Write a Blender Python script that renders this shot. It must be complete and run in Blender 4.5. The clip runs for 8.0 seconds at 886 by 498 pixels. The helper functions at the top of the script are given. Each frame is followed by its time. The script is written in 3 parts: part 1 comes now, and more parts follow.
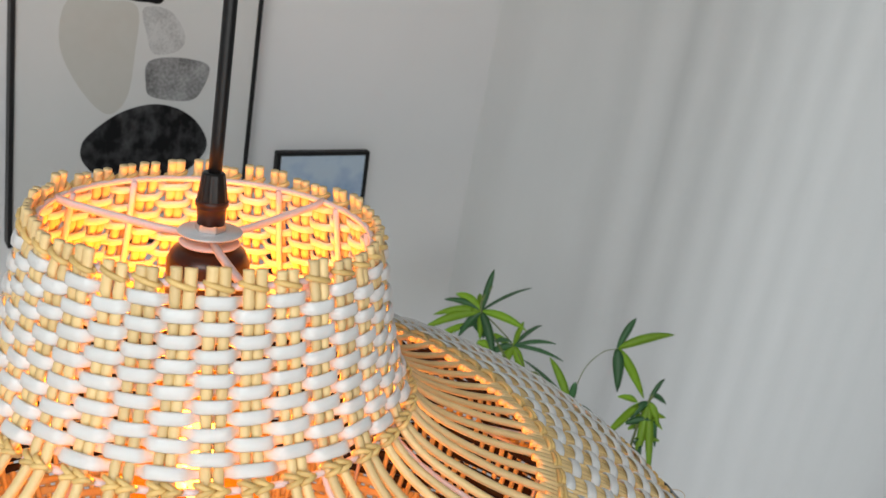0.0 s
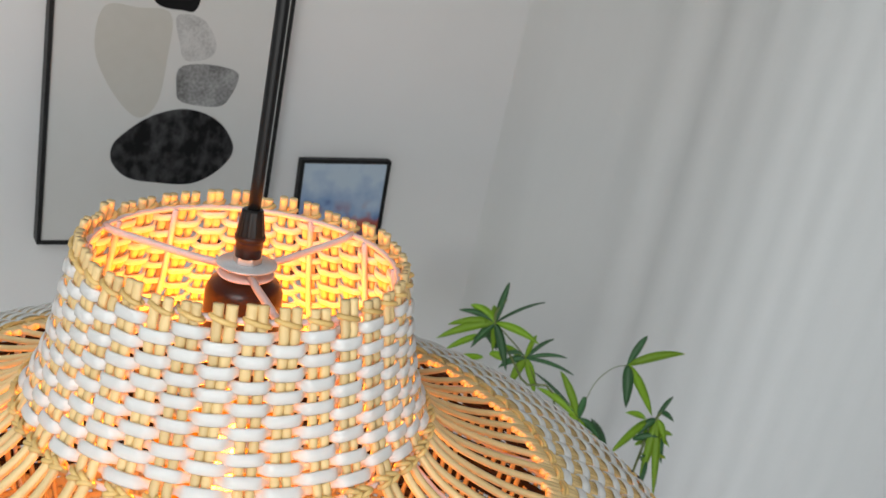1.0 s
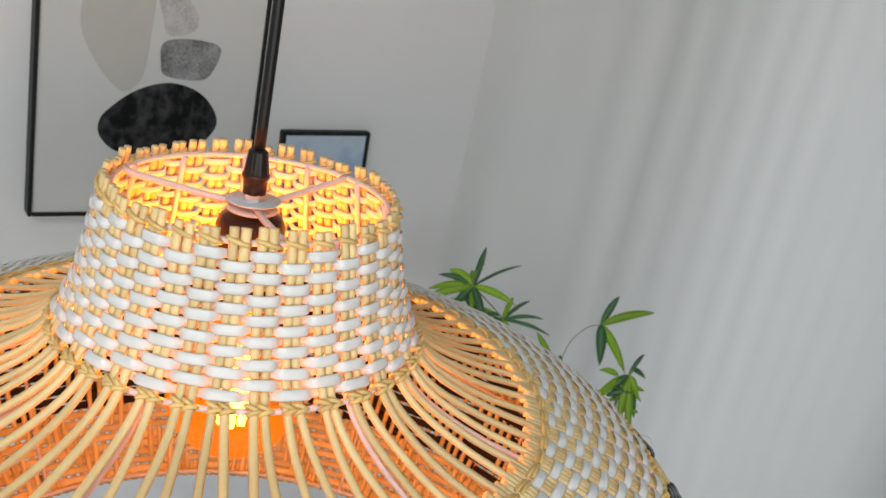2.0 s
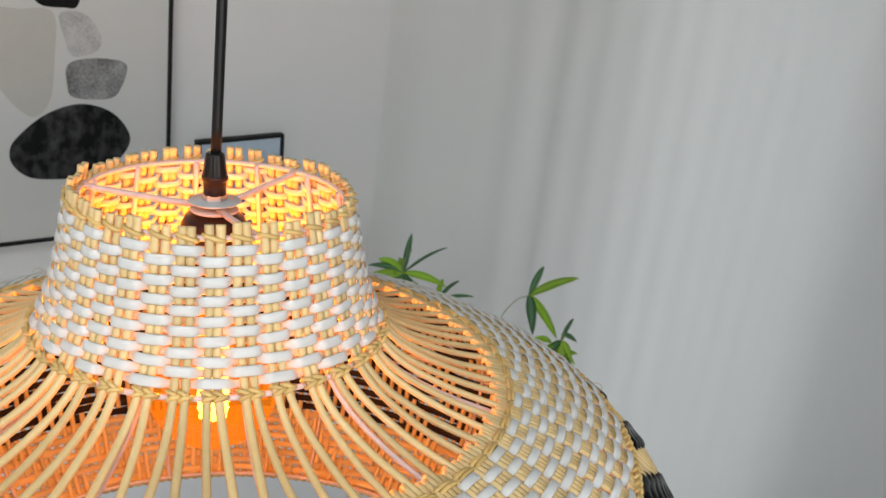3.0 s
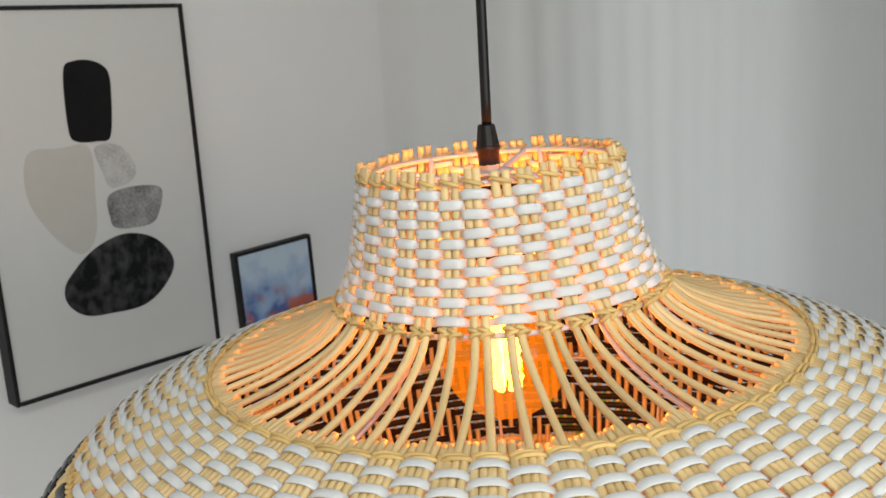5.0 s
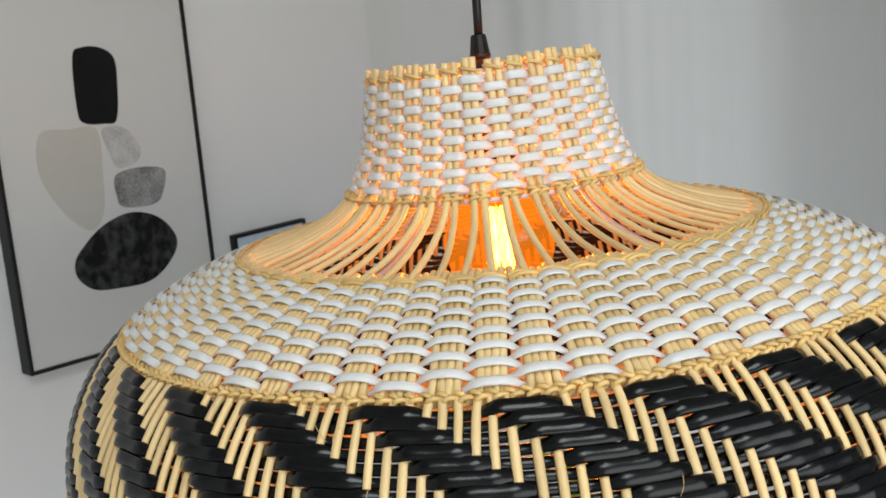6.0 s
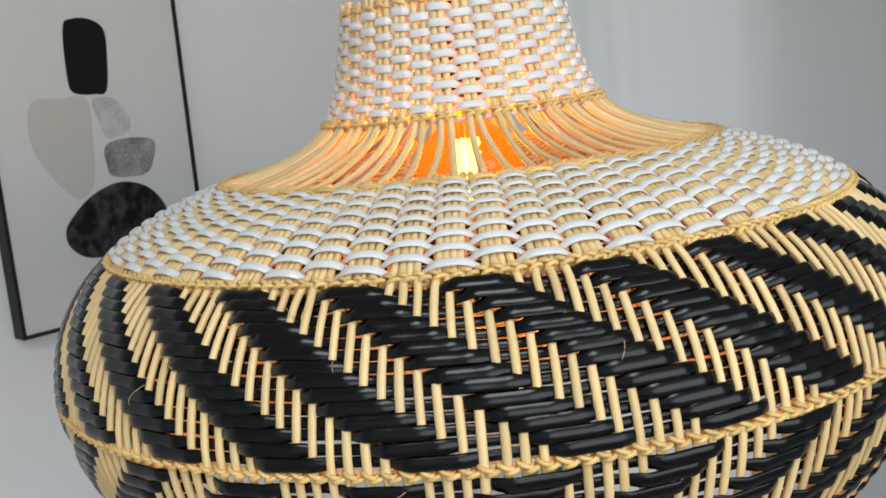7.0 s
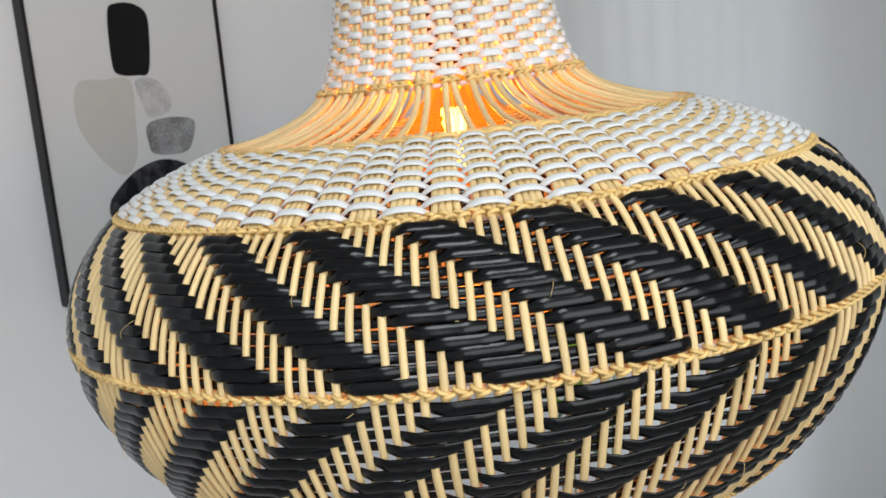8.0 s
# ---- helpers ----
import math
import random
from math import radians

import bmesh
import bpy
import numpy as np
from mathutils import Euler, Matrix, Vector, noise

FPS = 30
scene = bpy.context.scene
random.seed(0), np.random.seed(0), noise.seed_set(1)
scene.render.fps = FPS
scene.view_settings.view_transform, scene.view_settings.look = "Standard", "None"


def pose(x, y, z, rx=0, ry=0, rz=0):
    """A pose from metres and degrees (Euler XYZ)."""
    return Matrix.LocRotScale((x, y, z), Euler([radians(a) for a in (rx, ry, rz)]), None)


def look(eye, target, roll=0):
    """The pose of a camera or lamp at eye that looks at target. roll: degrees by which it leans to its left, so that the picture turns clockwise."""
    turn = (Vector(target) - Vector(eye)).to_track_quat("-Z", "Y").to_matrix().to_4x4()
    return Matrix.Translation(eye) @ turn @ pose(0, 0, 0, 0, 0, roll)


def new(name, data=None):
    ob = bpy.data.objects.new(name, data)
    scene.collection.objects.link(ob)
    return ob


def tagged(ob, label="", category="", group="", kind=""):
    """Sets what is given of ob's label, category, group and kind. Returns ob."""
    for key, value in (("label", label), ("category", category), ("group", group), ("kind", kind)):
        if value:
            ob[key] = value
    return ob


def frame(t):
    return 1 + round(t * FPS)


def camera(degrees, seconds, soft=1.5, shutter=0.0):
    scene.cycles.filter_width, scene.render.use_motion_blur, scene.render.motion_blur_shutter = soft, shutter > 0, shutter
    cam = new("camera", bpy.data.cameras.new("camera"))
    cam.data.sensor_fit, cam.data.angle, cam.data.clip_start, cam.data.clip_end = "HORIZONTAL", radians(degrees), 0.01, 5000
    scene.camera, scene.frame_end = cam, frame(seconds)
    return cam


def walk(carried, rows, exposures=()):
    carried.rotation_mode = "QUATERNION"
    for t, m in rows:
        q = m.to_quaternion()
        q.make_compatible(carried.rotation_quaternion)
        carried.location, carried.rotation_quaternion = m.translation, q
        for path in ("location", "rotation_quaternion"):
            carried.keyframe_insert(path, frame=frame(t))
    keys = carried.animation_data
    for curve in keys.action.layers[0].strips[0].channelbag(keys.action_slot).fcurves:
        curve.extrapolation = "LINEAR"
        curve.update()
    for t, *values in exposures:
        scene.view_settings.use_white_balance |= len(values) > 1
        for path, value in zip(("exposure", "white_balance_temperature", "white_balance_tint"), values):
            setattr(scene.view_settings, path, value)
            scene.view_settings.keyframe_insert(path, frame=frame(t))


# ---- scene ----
# ---------- camera ----------
cam = camera(50.16, 8.0)
cam.data.dof.use_dof, cam.data.dof.focus_distance, cam.data.dof.aperture_fstop = True, 0.58, 23


def held(x, y, z, yaw, pitch, roll):
    return pose(x, y, z, 90 + pitch, 0, yaw) @ pose(0, 0, 0, 0, 0, roll)


ROWS = [
    (0.0, -0.1602, -0.4542, 1.4101, -34.491, -19.544, 10.163),
    (0.5, -0.1756, -0.4573, 1.4541, -33.822, -19.574, 11.449),
    (1.0, -0.1802, -0.4665, 1.4411, -33.607, -19.808, 12.116),
    (1.5, -0.1977, -0.4915, 1.4276, -33.829, -20.078, 12.207),
    (1.7, -0.2076, -0.5063, 1.4300, -34.158, -20.329, 12.223),
    (2.8, -0.2583, -0.5520, 1.4357, -40.251, -20.303, 8.434),
    (3.0, -0.2716, -0.5471, 1.4334, -41.091, -20.045, 7.271),
    (3.5, -0.3182, -0.5146, 1.4228, -42.894, -18.863, 3.527),
    (4.0, -0.3857, -0.4693, 1.4020, -44.228, -16.254, 0.190),
    (4.5, -0.4494, -0.4331, 1.3737, -45.166, -13.766, -1.718),
    (5.0, -0.5024, -0.4265, 1.3168, -46.220, -12.171, -3.561),
    (5.2, -0.5226, -0.4371, 1.2952, -46.464, -11.800, -4.155),
    (6.3, -0.6131, -0.5044, 1.2140, -47.695, -10.277, -4.701),
    (6.5, -0.6169, -0.5147, 1.2044, -47.743, -10.497, -4.976),
    (7.0, -0.6234, -0.5305, 1.1739, -47.689, -10.343, -4.795),
    (7.5, -0.6016, -0.5735, 1.1691, -46.867, -10.467, -4.822),
    (8.0, -0.6205, -0.6155, 1.1525, -43.957, -10.634, -4.934),
]
walk(cam, [(r[0], held(*r[1:])) for r in ROWS],
     exposures=[(0.0, 0.02, 6420, 9), (3.5, -0.02, 6460, 9), (5.2, -0.04, 6560, 8), (6.3, -0.06, 6360, 9), (8.0, 0.1, 6220, 9.5)])

# ---------- world, window light ----------
world = bpy.data.worlds.new("sky")
scene.world = world
world.use_nodes = True
sky = world.node_tree.nodes.new("ShaderNodeTexSky")
sky.sky_type, sky.sun_disc = "NISHITA", False
sky.sun_elevation, sky.sun_rotation = radians(40), radians(200)
world.node_tree.links.new(sky.outputs[0], world.node_tree.nodes["Background"].inputs[0])
world.node_tree.nodes["Background"].inputs[1].default_value = 0.1


def area_lamp(name, eye, target, w, h, watts, colour):
    d = bpy.data.lights.new(name, "AREA")
    d.shape, d.size, d.size_y, d.energy, d.color = "RECTANGLE", w, h, watts, colour
    ob = new(name, d)
    ob.matrix_world = look(eye, target)
    return ob


FLOOR, CEIL = -1.0, 2.25
WIN_X0, WIN_X1, WIN_Z0, WIN_Z1, BACK = -2.5, 0.4, 0.6, 2.1, -2.2
area_lamp("window_daylight", ((WIN_X0 + WIN_X1) / 2, BACK + 0.05, (WIN_Z0 + WIN_Z1) / 2),
          ((WIN_X0 + WIN_X1) / 2, 0, (WIN_Z0 + WIN_Z1) / 2), WIN_X1 - WIN_X0, WIN_Z1 - WIN_Z0, 34, (0.97, 0.99, 1.0))
# unseen lamp, added behind the sheer curtain to brighten its far end
EAST_X0, EAST_X1, EAST_Z0, EAST_Z1 = 1.05, 3.15, -0.97, 2.2
GLOW_X0 = 1.7
area_lamp("curtain_backlight_fill", ((GLOW_X0 + EAST_X1) / 2, 1.32, (EAST_Z0 + EAST_Z1) / 2),
          ((GLOW_X0 + EAST_X1) / 2, 0, (EAST_Z0 + EAST_Z1) / 2), EAST_X1 - GLOW_X0, EAST_Z1 - EAST_Z0, 11.5, (0.95, 0.985, 1.0))
# panel lamp on the ceiling above the near side of the pendant
PANEL_X, PANEL_Y, PANEL_W, PANEL_D = -0.87, -0.85, 0.85, 0.6
area_lamp("ceiling_panel_light", (PANEL_X, PANEL_Y, CEIL - 0.052), (PANEL_X, PANEL_Y + 0.001, 0), PANEL_W, PANEL_D, 10.5, (0.96, 1.0, 0.99))
LAMP_X, LAMP_Y, BULB_Z = 0.0064, 0.0116, 1.110
glow = bpy.data.lights.new("bulb_light", "POINT")
glow.energy, glow.color, glow.shadow_soft_size = 2.5, (1.0, 0.238, 0.0015), 0.02
new("bulb_light", glow).location = (LAMP_X + 0.002, LAMP_Y - 0.004, BULB_Z)


# ---------- materials ----------
def material(name, base, rough=0.6, metal=0.0, dark=None, scale=20.0, amount=0.5, bump=0.0, bump_scale=200.0,
             stretch=(1, 1, 1), coat=0.0, sss=0.0, random_tint=0.0, spec=0.5, island=False, shift=0.0):
    m = bpy.data.materials.new(name)
    m.use_nodes = True
    nt = m.node_tree
    b = nt.nodes["Principled BSDF"]
    b.inputs["Roughness"].default_value = rough
    b.inputs["Metallic"].default_value = metal
    b.inputs["Coat Weight"].default_value = coat
    b.inputs["Specular IOR Level"].default_value = spec
    if sss:
        b.inputs["Subsurface Weight"].default_value = sss
        b.inputs["Subsurface Scale"].default_value = 0.002
    tc = nt.nodes.new("ShaderNodeTexCoord")
    mp = nt.nodes.new("ShaderNodeMapping")
    mp.inputs["Scale"].default_value = stretch
    nt.links.new(tc.outputs["Object"], mp.inputs["Vector"])
    n1 = nt.nodes.new("ShaderNodeTexNoise")
    n1.inputs["Scale"].default_value, n1.inputs["Detail"].default_value = scale, 6
    nt.links.new(mp.outputs[0], n1.inputs["Vector"])
    n2 = nt.nodes.new("ShaderNodeTexNoise")
    n2.inputs["Scale"].default_value, n2.inputs["Detail"].default_value = scale * 9, 3
    nt.links.new(mp.outputs[0], n2.inputs["Vector"])
    mixn = nt.nodes.new("ShaderNodeMath")
    mixn.operation = "MULTIPLY_ADD"
    mixn.inputs[1].default_value = 0.4
    nt.links.new(n2.outputs[0], mixn.inputs[0])
    half = nt.nodes.new("ShaderNodeMath")
    half.operation = "MULTIPLY"
    half.inputs[1].default_value = 0.6
    nt.links.new(n1.outputs[0], half.inputs[0])
    nt.links.new(half.outputs[0], mixn.inputs[2])
    ramp = nt.nodes.new("ShaderNodeValToRGB")
    ramp.color_ramp.elements[0].position, ramp.color_ramp.elements[1].position = 0.5 - 0.5 * amount + shift, 0.5 + 0.5 * amount + shift
    ramp.color_ramp.elements[0].color = (*(dark or tuple(c * 0.8 for c in base)), 1)
    ramp.color_ramp.elements[1].color = (*base, 1)
    nt.links.new(mixn.outputs[0], ramp.inputs[0])
    colour = ramp.outputs[0]
    if random_tint:
        src = nt.nodes.new("ShaderNodeNewGeometry").outputs["Random Per Island"] if island else nt.nodes.new("ShaderNodeObjectInfo").outputs["Random"]
        ma = nt.nodes.new("ShaderNodeMapRange")
        ma.inputs["To Min"].default_value, ma.inputs["To Max"].default_value = 1 - random_tint, 1 + random_tint * 0.5
        nt.links.new(src, ma.inputs[0])
        hs = nt.nodes.new("ShaderNodeHueSaturation")
        nt.links.new(ma.outputs[0], hs.inputs["Value"])
        nt.links.new(colour, hs.inputs["Color"])
        colour = hs.outputs[0]
    nt.links.new(colour, b.inputs["Base Color"])
    if bump:
        n3 = nt.nodes.new("ShaderNodeTexNoise")
        n3.inputs["Scale"].default_value, n3.inputs["Detail"].default_value = bump_scale, 4
        nt.links.new(mp.outputs[0], n3.inputs["Vector"])
        bp = nt.nodes.new("ShaderNodeBump")
        bp.inputs["Strength"].default_value, bp.inputs["Distance"].default_value = bump, 0.001
        nt.links.new(n3.outputs[0], bp.inputs["Height"])
        nt.links.new(bp.outputs[0], b.inputs["Normal"])
    return m


def translucent(m, share):
    """Lets a share of the light through a thin strand."""
    nt = m.node_tree
    b = nt.nodes["Principled BSDF"]
    out = nt.nodes["Material Output"]
    tr = nt.nodes.new("ShaderNodeBsdfTranslucent")
    nt.links.new(b.inputs["Base Color"].links[0].from_socket, tr.inputs[0])
    mx = nt.nodes.new("ShaderNodeMixShader")
    mx.inputs[0].default_value = share
    nt.links.new(b.outputs[0], mx.inputs[1])
    nt.links.new(tr.outputs[0], mx.inputs[2])
    nt.links.new(mx.outputs[0], out.inputs[0])
    return m


M_WALL = material("white_wall_paint", (0.85, 0.85, 0.85), 0.75, dark=(0.82, 0.82, 0.825), scale=1.5, bump=0.15, bump_scale=120)
M_PLAIN = material("grey_wall_paint", (0.74, 0.74, 0.74), 0.8, scale=1.5)
M_CEIL = material("ceiling_paint", (0.62, 0.62, 0.61), 0.8, scale=1.5)
M_FLOOR = material("pale_floor_tile", (0.58, 0.57, 0.55), 0.35, dark=(0.52, 0.51, 0.49), scale=3)
M_CURTAIN = translucent(material("sheer_white_fabric", (0.89, 0.895, 0.89), 0.85, dark=(0.86, 0.868, 0.862), scale=6, stretch=(1, 1, 0.15),
                                 bump=0.1, bump_scale=900), 0.2)
M_CANE = material("natural_rattan", (0.87, 0.665, 0.345), 0.42, dark=(0.72, 0.495, 0.21), scale=14, amount=0.55, bump=0.25, bump_scale=900,
                  stretch=(1, 1, 0.12), random_tint=0.16)
M_BIND = material("rattan_binding", (0.84, 0.60, 0.24), 0.45, dark=(0.68, 0.43, 0.14), scale=60, amount=0.6, bump=0.2, bump_scale=700,
                  random_tint=0.18, island=True)
M_WHITE = translucent(material("white_painted_rattan", (0.84, 0.845, 0.835), 0.3, dark=(0.78, 0.785, 0.775), scale=30, amount=0.6, bump=0.08,
                               bump_scale=300, random_tint=0.05), 0.16)
M_BLACK = material("black_stained_rattan", (0.0012, 0.0014, 0.0018), 0.23, dark=(0.002, 0.0024, 0.003), scale=40, amount=0.6, bump=0.1,
                   bump_scale=260, random_tint=0.2, spec=0.33)
# inner faces of black strands, the bulb's amber gloss painted in as maroon
M_BLACK_GLOW = material("black_rattan_bulb_glow", (0.026, 0.011, 0.008), 0.5, dark=(0.016, 0.007, 0.005), scale=40, amount=0.6, bump=0.1, bump_scale=260, spec=0.2)
M_WIRE = material("white_painted_wire", (0.78, 0.66, 0.66), 0.4, dark=(0.7, 0.58, 0.58), scale=60)
M_PLASTIC = material("black_plastic", (0.006, 0.006, 0.0065), 0.36, dark=(0.01, 0.01, 0.01), scale=80, bump=0.05, spec=0.3)
# black bakelite, the bulb's orange light put into it as reddish brown
M_SOCKET = material("bakelite_bulb_tint", (0.035, 0.012, 0.008), 0.3, dark=(0.05, 0.016, 0.009), scale=60, spec=0.35)
M_STEEL = material("bright_steel", (0.75, 0.74, 0.73), 0.28, 1.0, scale=90)
M_WASHER = material("white_washer", (0.7, 0.71, 0.73), 0.35, 0.3, scale=90)
M_FRAME = material("black_frame_wood", (0.012, 0.012, 0.013), 0.5, dark=(0.02, 0.02, 0.021), scale=30, bump=0.1, spec=0.25)
M_PAPER = material("print_paper", (0.70, 0.70, 0.69), 0.6, dark=(0.67, 0.67, 0.65), scale=3)
M_INK = material("black_ink", (0.008, 0.008, 0.009), 0.7, dark=(0.014, 0.014, 0.015), scale=14, spec=0.12)
M_INKWASH = material("mottled_black_ink", (0.009, 0.009, 0.01), 0.6, dark=(0.13, 0.13, 0.133), scale=6, amount=0.28, stretch=(1.2, 1, 0.9), spec=0.12, shift=-0.09)
M_GREY = material("grey_ink_wash", (0.42, 0.42, 0.42), 0.6, dark=(0.12, 0.12, 0.12), scale=22, amount=0.28)
M_PALE = material("pale_ink_speckle", (0.6, 0.6, 0.59), 0.6, dark=(0.3, 0.3, 0.3), scale=30, amount=0.3, shift=-0.08)
M_BEIGE = material("beige_ink", (0.59, 0.58, 0.54), 0.6, dark=(0.54, 0.53, 0.48), scale=8, amount=0.6)
# base green made paler to paint in the daylight shining through the leaves
M_LEAF_LIT = translucent(material("backlit_bamboo_leaf", (0.44, 0.70, 0.06), 0.42, dark=(0.3, 0.55, 0.04), scale=18, amount=0.6, random_tint=0.2, shift=-0.12), 0.42)
M_LEAFD = material("dark_bamboo_leaf", (0.06, 0.19, 0.06), 0.45, dark=(0.04, 0.12, 0.045), scale=18, amount=0.6, random_tint=0.3)
M_STEM = material("green_bamboo_stem", (0.2, 0.27, 0.07), 0.5, dark=(0.15, 0.17, 0.06), scale=20)
M_POT = material("white_ceramic", (0.75, 0.75, 0.74), 0.25, scale=6)
M_SOIL = material("dark_soil", (0.05, 0.035, 0.025), 0.9, scale=60, bump=0.8)
M_DOOR = material("window_frame_white", (0.75, 0.75, 0.75), 0.4, scale=5)


def glass_amber():
    m = bpy.data.materials.new("amber_glass")
    m.use_nodes = True
    nt = m.node_tree
    nt.nodes.remove(nt.nodes["Principled BSDF"])
    tr = nt.nodes.new("ShaderNodeBsdfTransparent")
    tr.inputs[0].default_value = (1.0, 0.5, 0.13, 1)
    gl = nt.nodes.new("ShaderNodeBsdfGlossy")
    gl.inputs["Roughness"].default_value = 0.03
    em = nt.nodes.new("ShaderNodeEmission")
    em.inputs[0].default_value, em.inputs[1].default_value = (1.0, 0.32, 0.015, 1), 0.34
    mx = nt.nodes.new("ShaderNodeMixShader")
    ad = nt.nodes.new("ShaderNodeAddShader")
    mx.inputs[0].default_value = 0.05
    nt.links.new(tr.outputs[0], mx.inputs[1])
    nt.links.new(gl.outputs[0], mx.inputs[2])
    nt.links.new(mx.outputs[0], ad.inputs[0])
    nt.links.new(em.outputs[0], ad.inputs[1])
    nt.links.new(ad.outputs[0], nt.nodes["Material Output"].inputs[0])
    return m


def emitter(name, colour, strength):
    m = bpy.data.materials.new(name)
    m.use_nodes = True
    b = m.node_tree.nodes["Principled BSDF"]
    b.inputs["Emission Color"].default_value = (*colour, 1)
    b.inputs["Emission Strength"].default_value = strength
    return m


def painting_material():
    """Blurred blue, violet and rust patches of an abstract cityscape."""
    m = bpy.data.materials.new("abstract_painting")
    m.use_nodes = True
    nt = m.node_tree
    b = nt.nodes["Principled BSDF"]
    b.inputs["Roughness"].default_value = 0.5
    tc = nt.nodes.new("ShaderNodeTexCoord")
    sep = nt.nodes.new("ShaderNodeSeparateXYZ")
    nt.links.new(tc.outputs["Object"], sep.inputs[0])
    n = nt.nodes.new("ShaderNodeTexNoise")
    n.inputs["Scale"].default_value, n.inputs["Detail"].default_value = 17, 3
    nt.links.new(tc.outputs["Object"], n.inputs["Vector"])
    add = nt.nodes.new("ShaderNodeMath")
    add.operation = "MULTIPLY_ADD"
    add.inputs[1].default_value = 0.24
    nt.links.new(n.outputs[0], add.inputs[0])
    nt.links.new(sep.outputs["Z"], add.inputs[2])
    rng = nt.nodes.new("ShaderNodeMapRange")
    rng.inputs["From Min"].default_value, rng.inputs["From Max"].default_value = 0.11, 0.34
    nt.links.new(add.outputs[0], rng.inputs[0])
    ramp = nt.nodes.new("ShaderNodeValToRGB")
    e = ramp.color_ramp.elements
    e[0].position, e[0].color = 0.0, (0.2, 0.08, 0.08, 1)
    e[1].position, e[1].color = 1.0, (0.55, 0.66, 0.78, 1)
    for pos, col in ((0.36, (0.16, 0.09, 0.13)), (0.5, (0.07, 0.12, 0.34)), (0.64, (0.25, 0.38, 0.62))):
        el = e.new(pos)
        el.color = (*col, 1)
    nt.links.new(rng.outputs[0], ramp.inputs[0])
    n2 = nt.nodes.new("ShaderNodeTexNoise")
    n2.inputs["Scale"].default_value = 22
    nt.links.new(tc.outputs["Object"], n2.inputs["Vector"])
    r2 = nt.nodes.new("ShaderNodeValToRGB")
    r2.color_ramp.elements[0].position, r2.color_ramp.elements[1].position = 0.48, 0.60
    nt.links.new(n2.outputs[0], r2.inputs[0])
    mx = nt.nodes.new("ShaderNodeMixRGB")
    mx.inputs[2].default_value = (0.50, 0.11, 0.04, 1)
    low = nt.nodes.new("ShaderNodeMapRange")
    low.inputs["From Min"].default_value, low.inputs["From Max"].default_value = 0.17, 0.11
    nt.links.new(sep.outputs["Z"], low.inputs[0])
    both = nt.nodes.new("ShaderNodeMath")
    both.operation = "MULTIPLY"
    nt.links.new(r2.outputs[0], both.inputs[0])
    nt.links.new(low.outputs[0], both.inputs[1])
    nt.links.new(both.outputs[0], mx.inputs[0])
    nt.links.new(ramp.outputs[0], mx.inputs[1])
    nt.links.new(mx.outputs[0], b.inputs["Base Color"])
    return m


M_GLASS = glass_amber()
M_FILAMENT = emitter("glowing_filament", (1.0, 0.55, 0.16), 22)
M_PANEL = emitter("lit_diffuser", (0.96, 1.0, 0.99), 2.0)
M_PAINTING = painting_material()


# ---------- mesh helpers ----------
def mesh_object(name, verts, faces, mat, parent=None, label="", smooth=True):
    me = bpy.data.meshes.new(name)
    me.from_pydata([tuple(v) for v in verts], [], faces)
    me.materials.append(mat)
    if smooth:
        me.polygons.foreach_set("use_smooth", [True] * len(me.polygons))
    ob = new(name, me)
    if parent is not None:
        ob.parent = parent
    if label:
        ob["label"] = label
    return ob


def part(name, bm, mat, parent=None, label="", smooth=False):
    me = bpy.data.meshes.new(name)
    bm.normal_update()
    bm.to_mesh(me)
    bm.free()
    me.materials.append(mat)
    if smooth:
        me.polygons.foreach_set("use_smooth", [True] * len(me.polygons))
    ob = new(name, me)
    if parent is not None:
        ob.parent = parent
    if label:
        ob["label"] = label
    return ob


def box_bm(x0, y0, z0, x1, y1, z1, bevel=0.0):
    bm = bmesh.new()
    bmesh.ops.create_cube(bm, size=1, matrix=Matrix.Translation(((x0 + x1) / 2, (y0 + y1) / 2, (z0 + z1) / 2)) @ Matrix.Diagonal((x1 - x0, y1 - y0, z1 - z0, 1)))
    if bevel:
        bmesh.ops.bevel(bm, geom=list(bm.edges), offset=bevel, segments=2, affect="EDGES")
    return bm


def sweep(centres, normals, binormals, half_w, half_t, sides=8, closed=False, power=1.0):
    """A strand: an oval of half_w along the binormal and half_t along the normal, carried along centres."""
    n = len(centres)
    a = np.arange(sides) * 2 * np.pi / sides
    ca, sa = np.cos(a), np.sin(a)
    ca = np.sign(ca) * np.abs(ca) ** power
    sa = np.sign(sa) * np.abs(sa) ** power
    hw = np.broadcast_to(np.asarray(half_w, float), (n,))
    v = centres[:, None, :] + binormals[:, None, :] * (hw[:, None] * ca[None])[..., None] + normals[:, None, :] * (half_t * sa)[None, :, None]
    verts = v.reshape(-1, 3)
    faces = []
    for i in range(n if closed else n - 1):
        j = (i + 1) % n
        for s in range(sides):
            t = (s + 1) % sides
            faces.append((i * sides + s, j * sides + s, j * sides + t, i * sides + t))
    if not closed:
        faces.append(tuple(range(sides)))
        faces.append(tuple(range((n - 1) * sides, n * sides))[::-1])
    return verts, faces


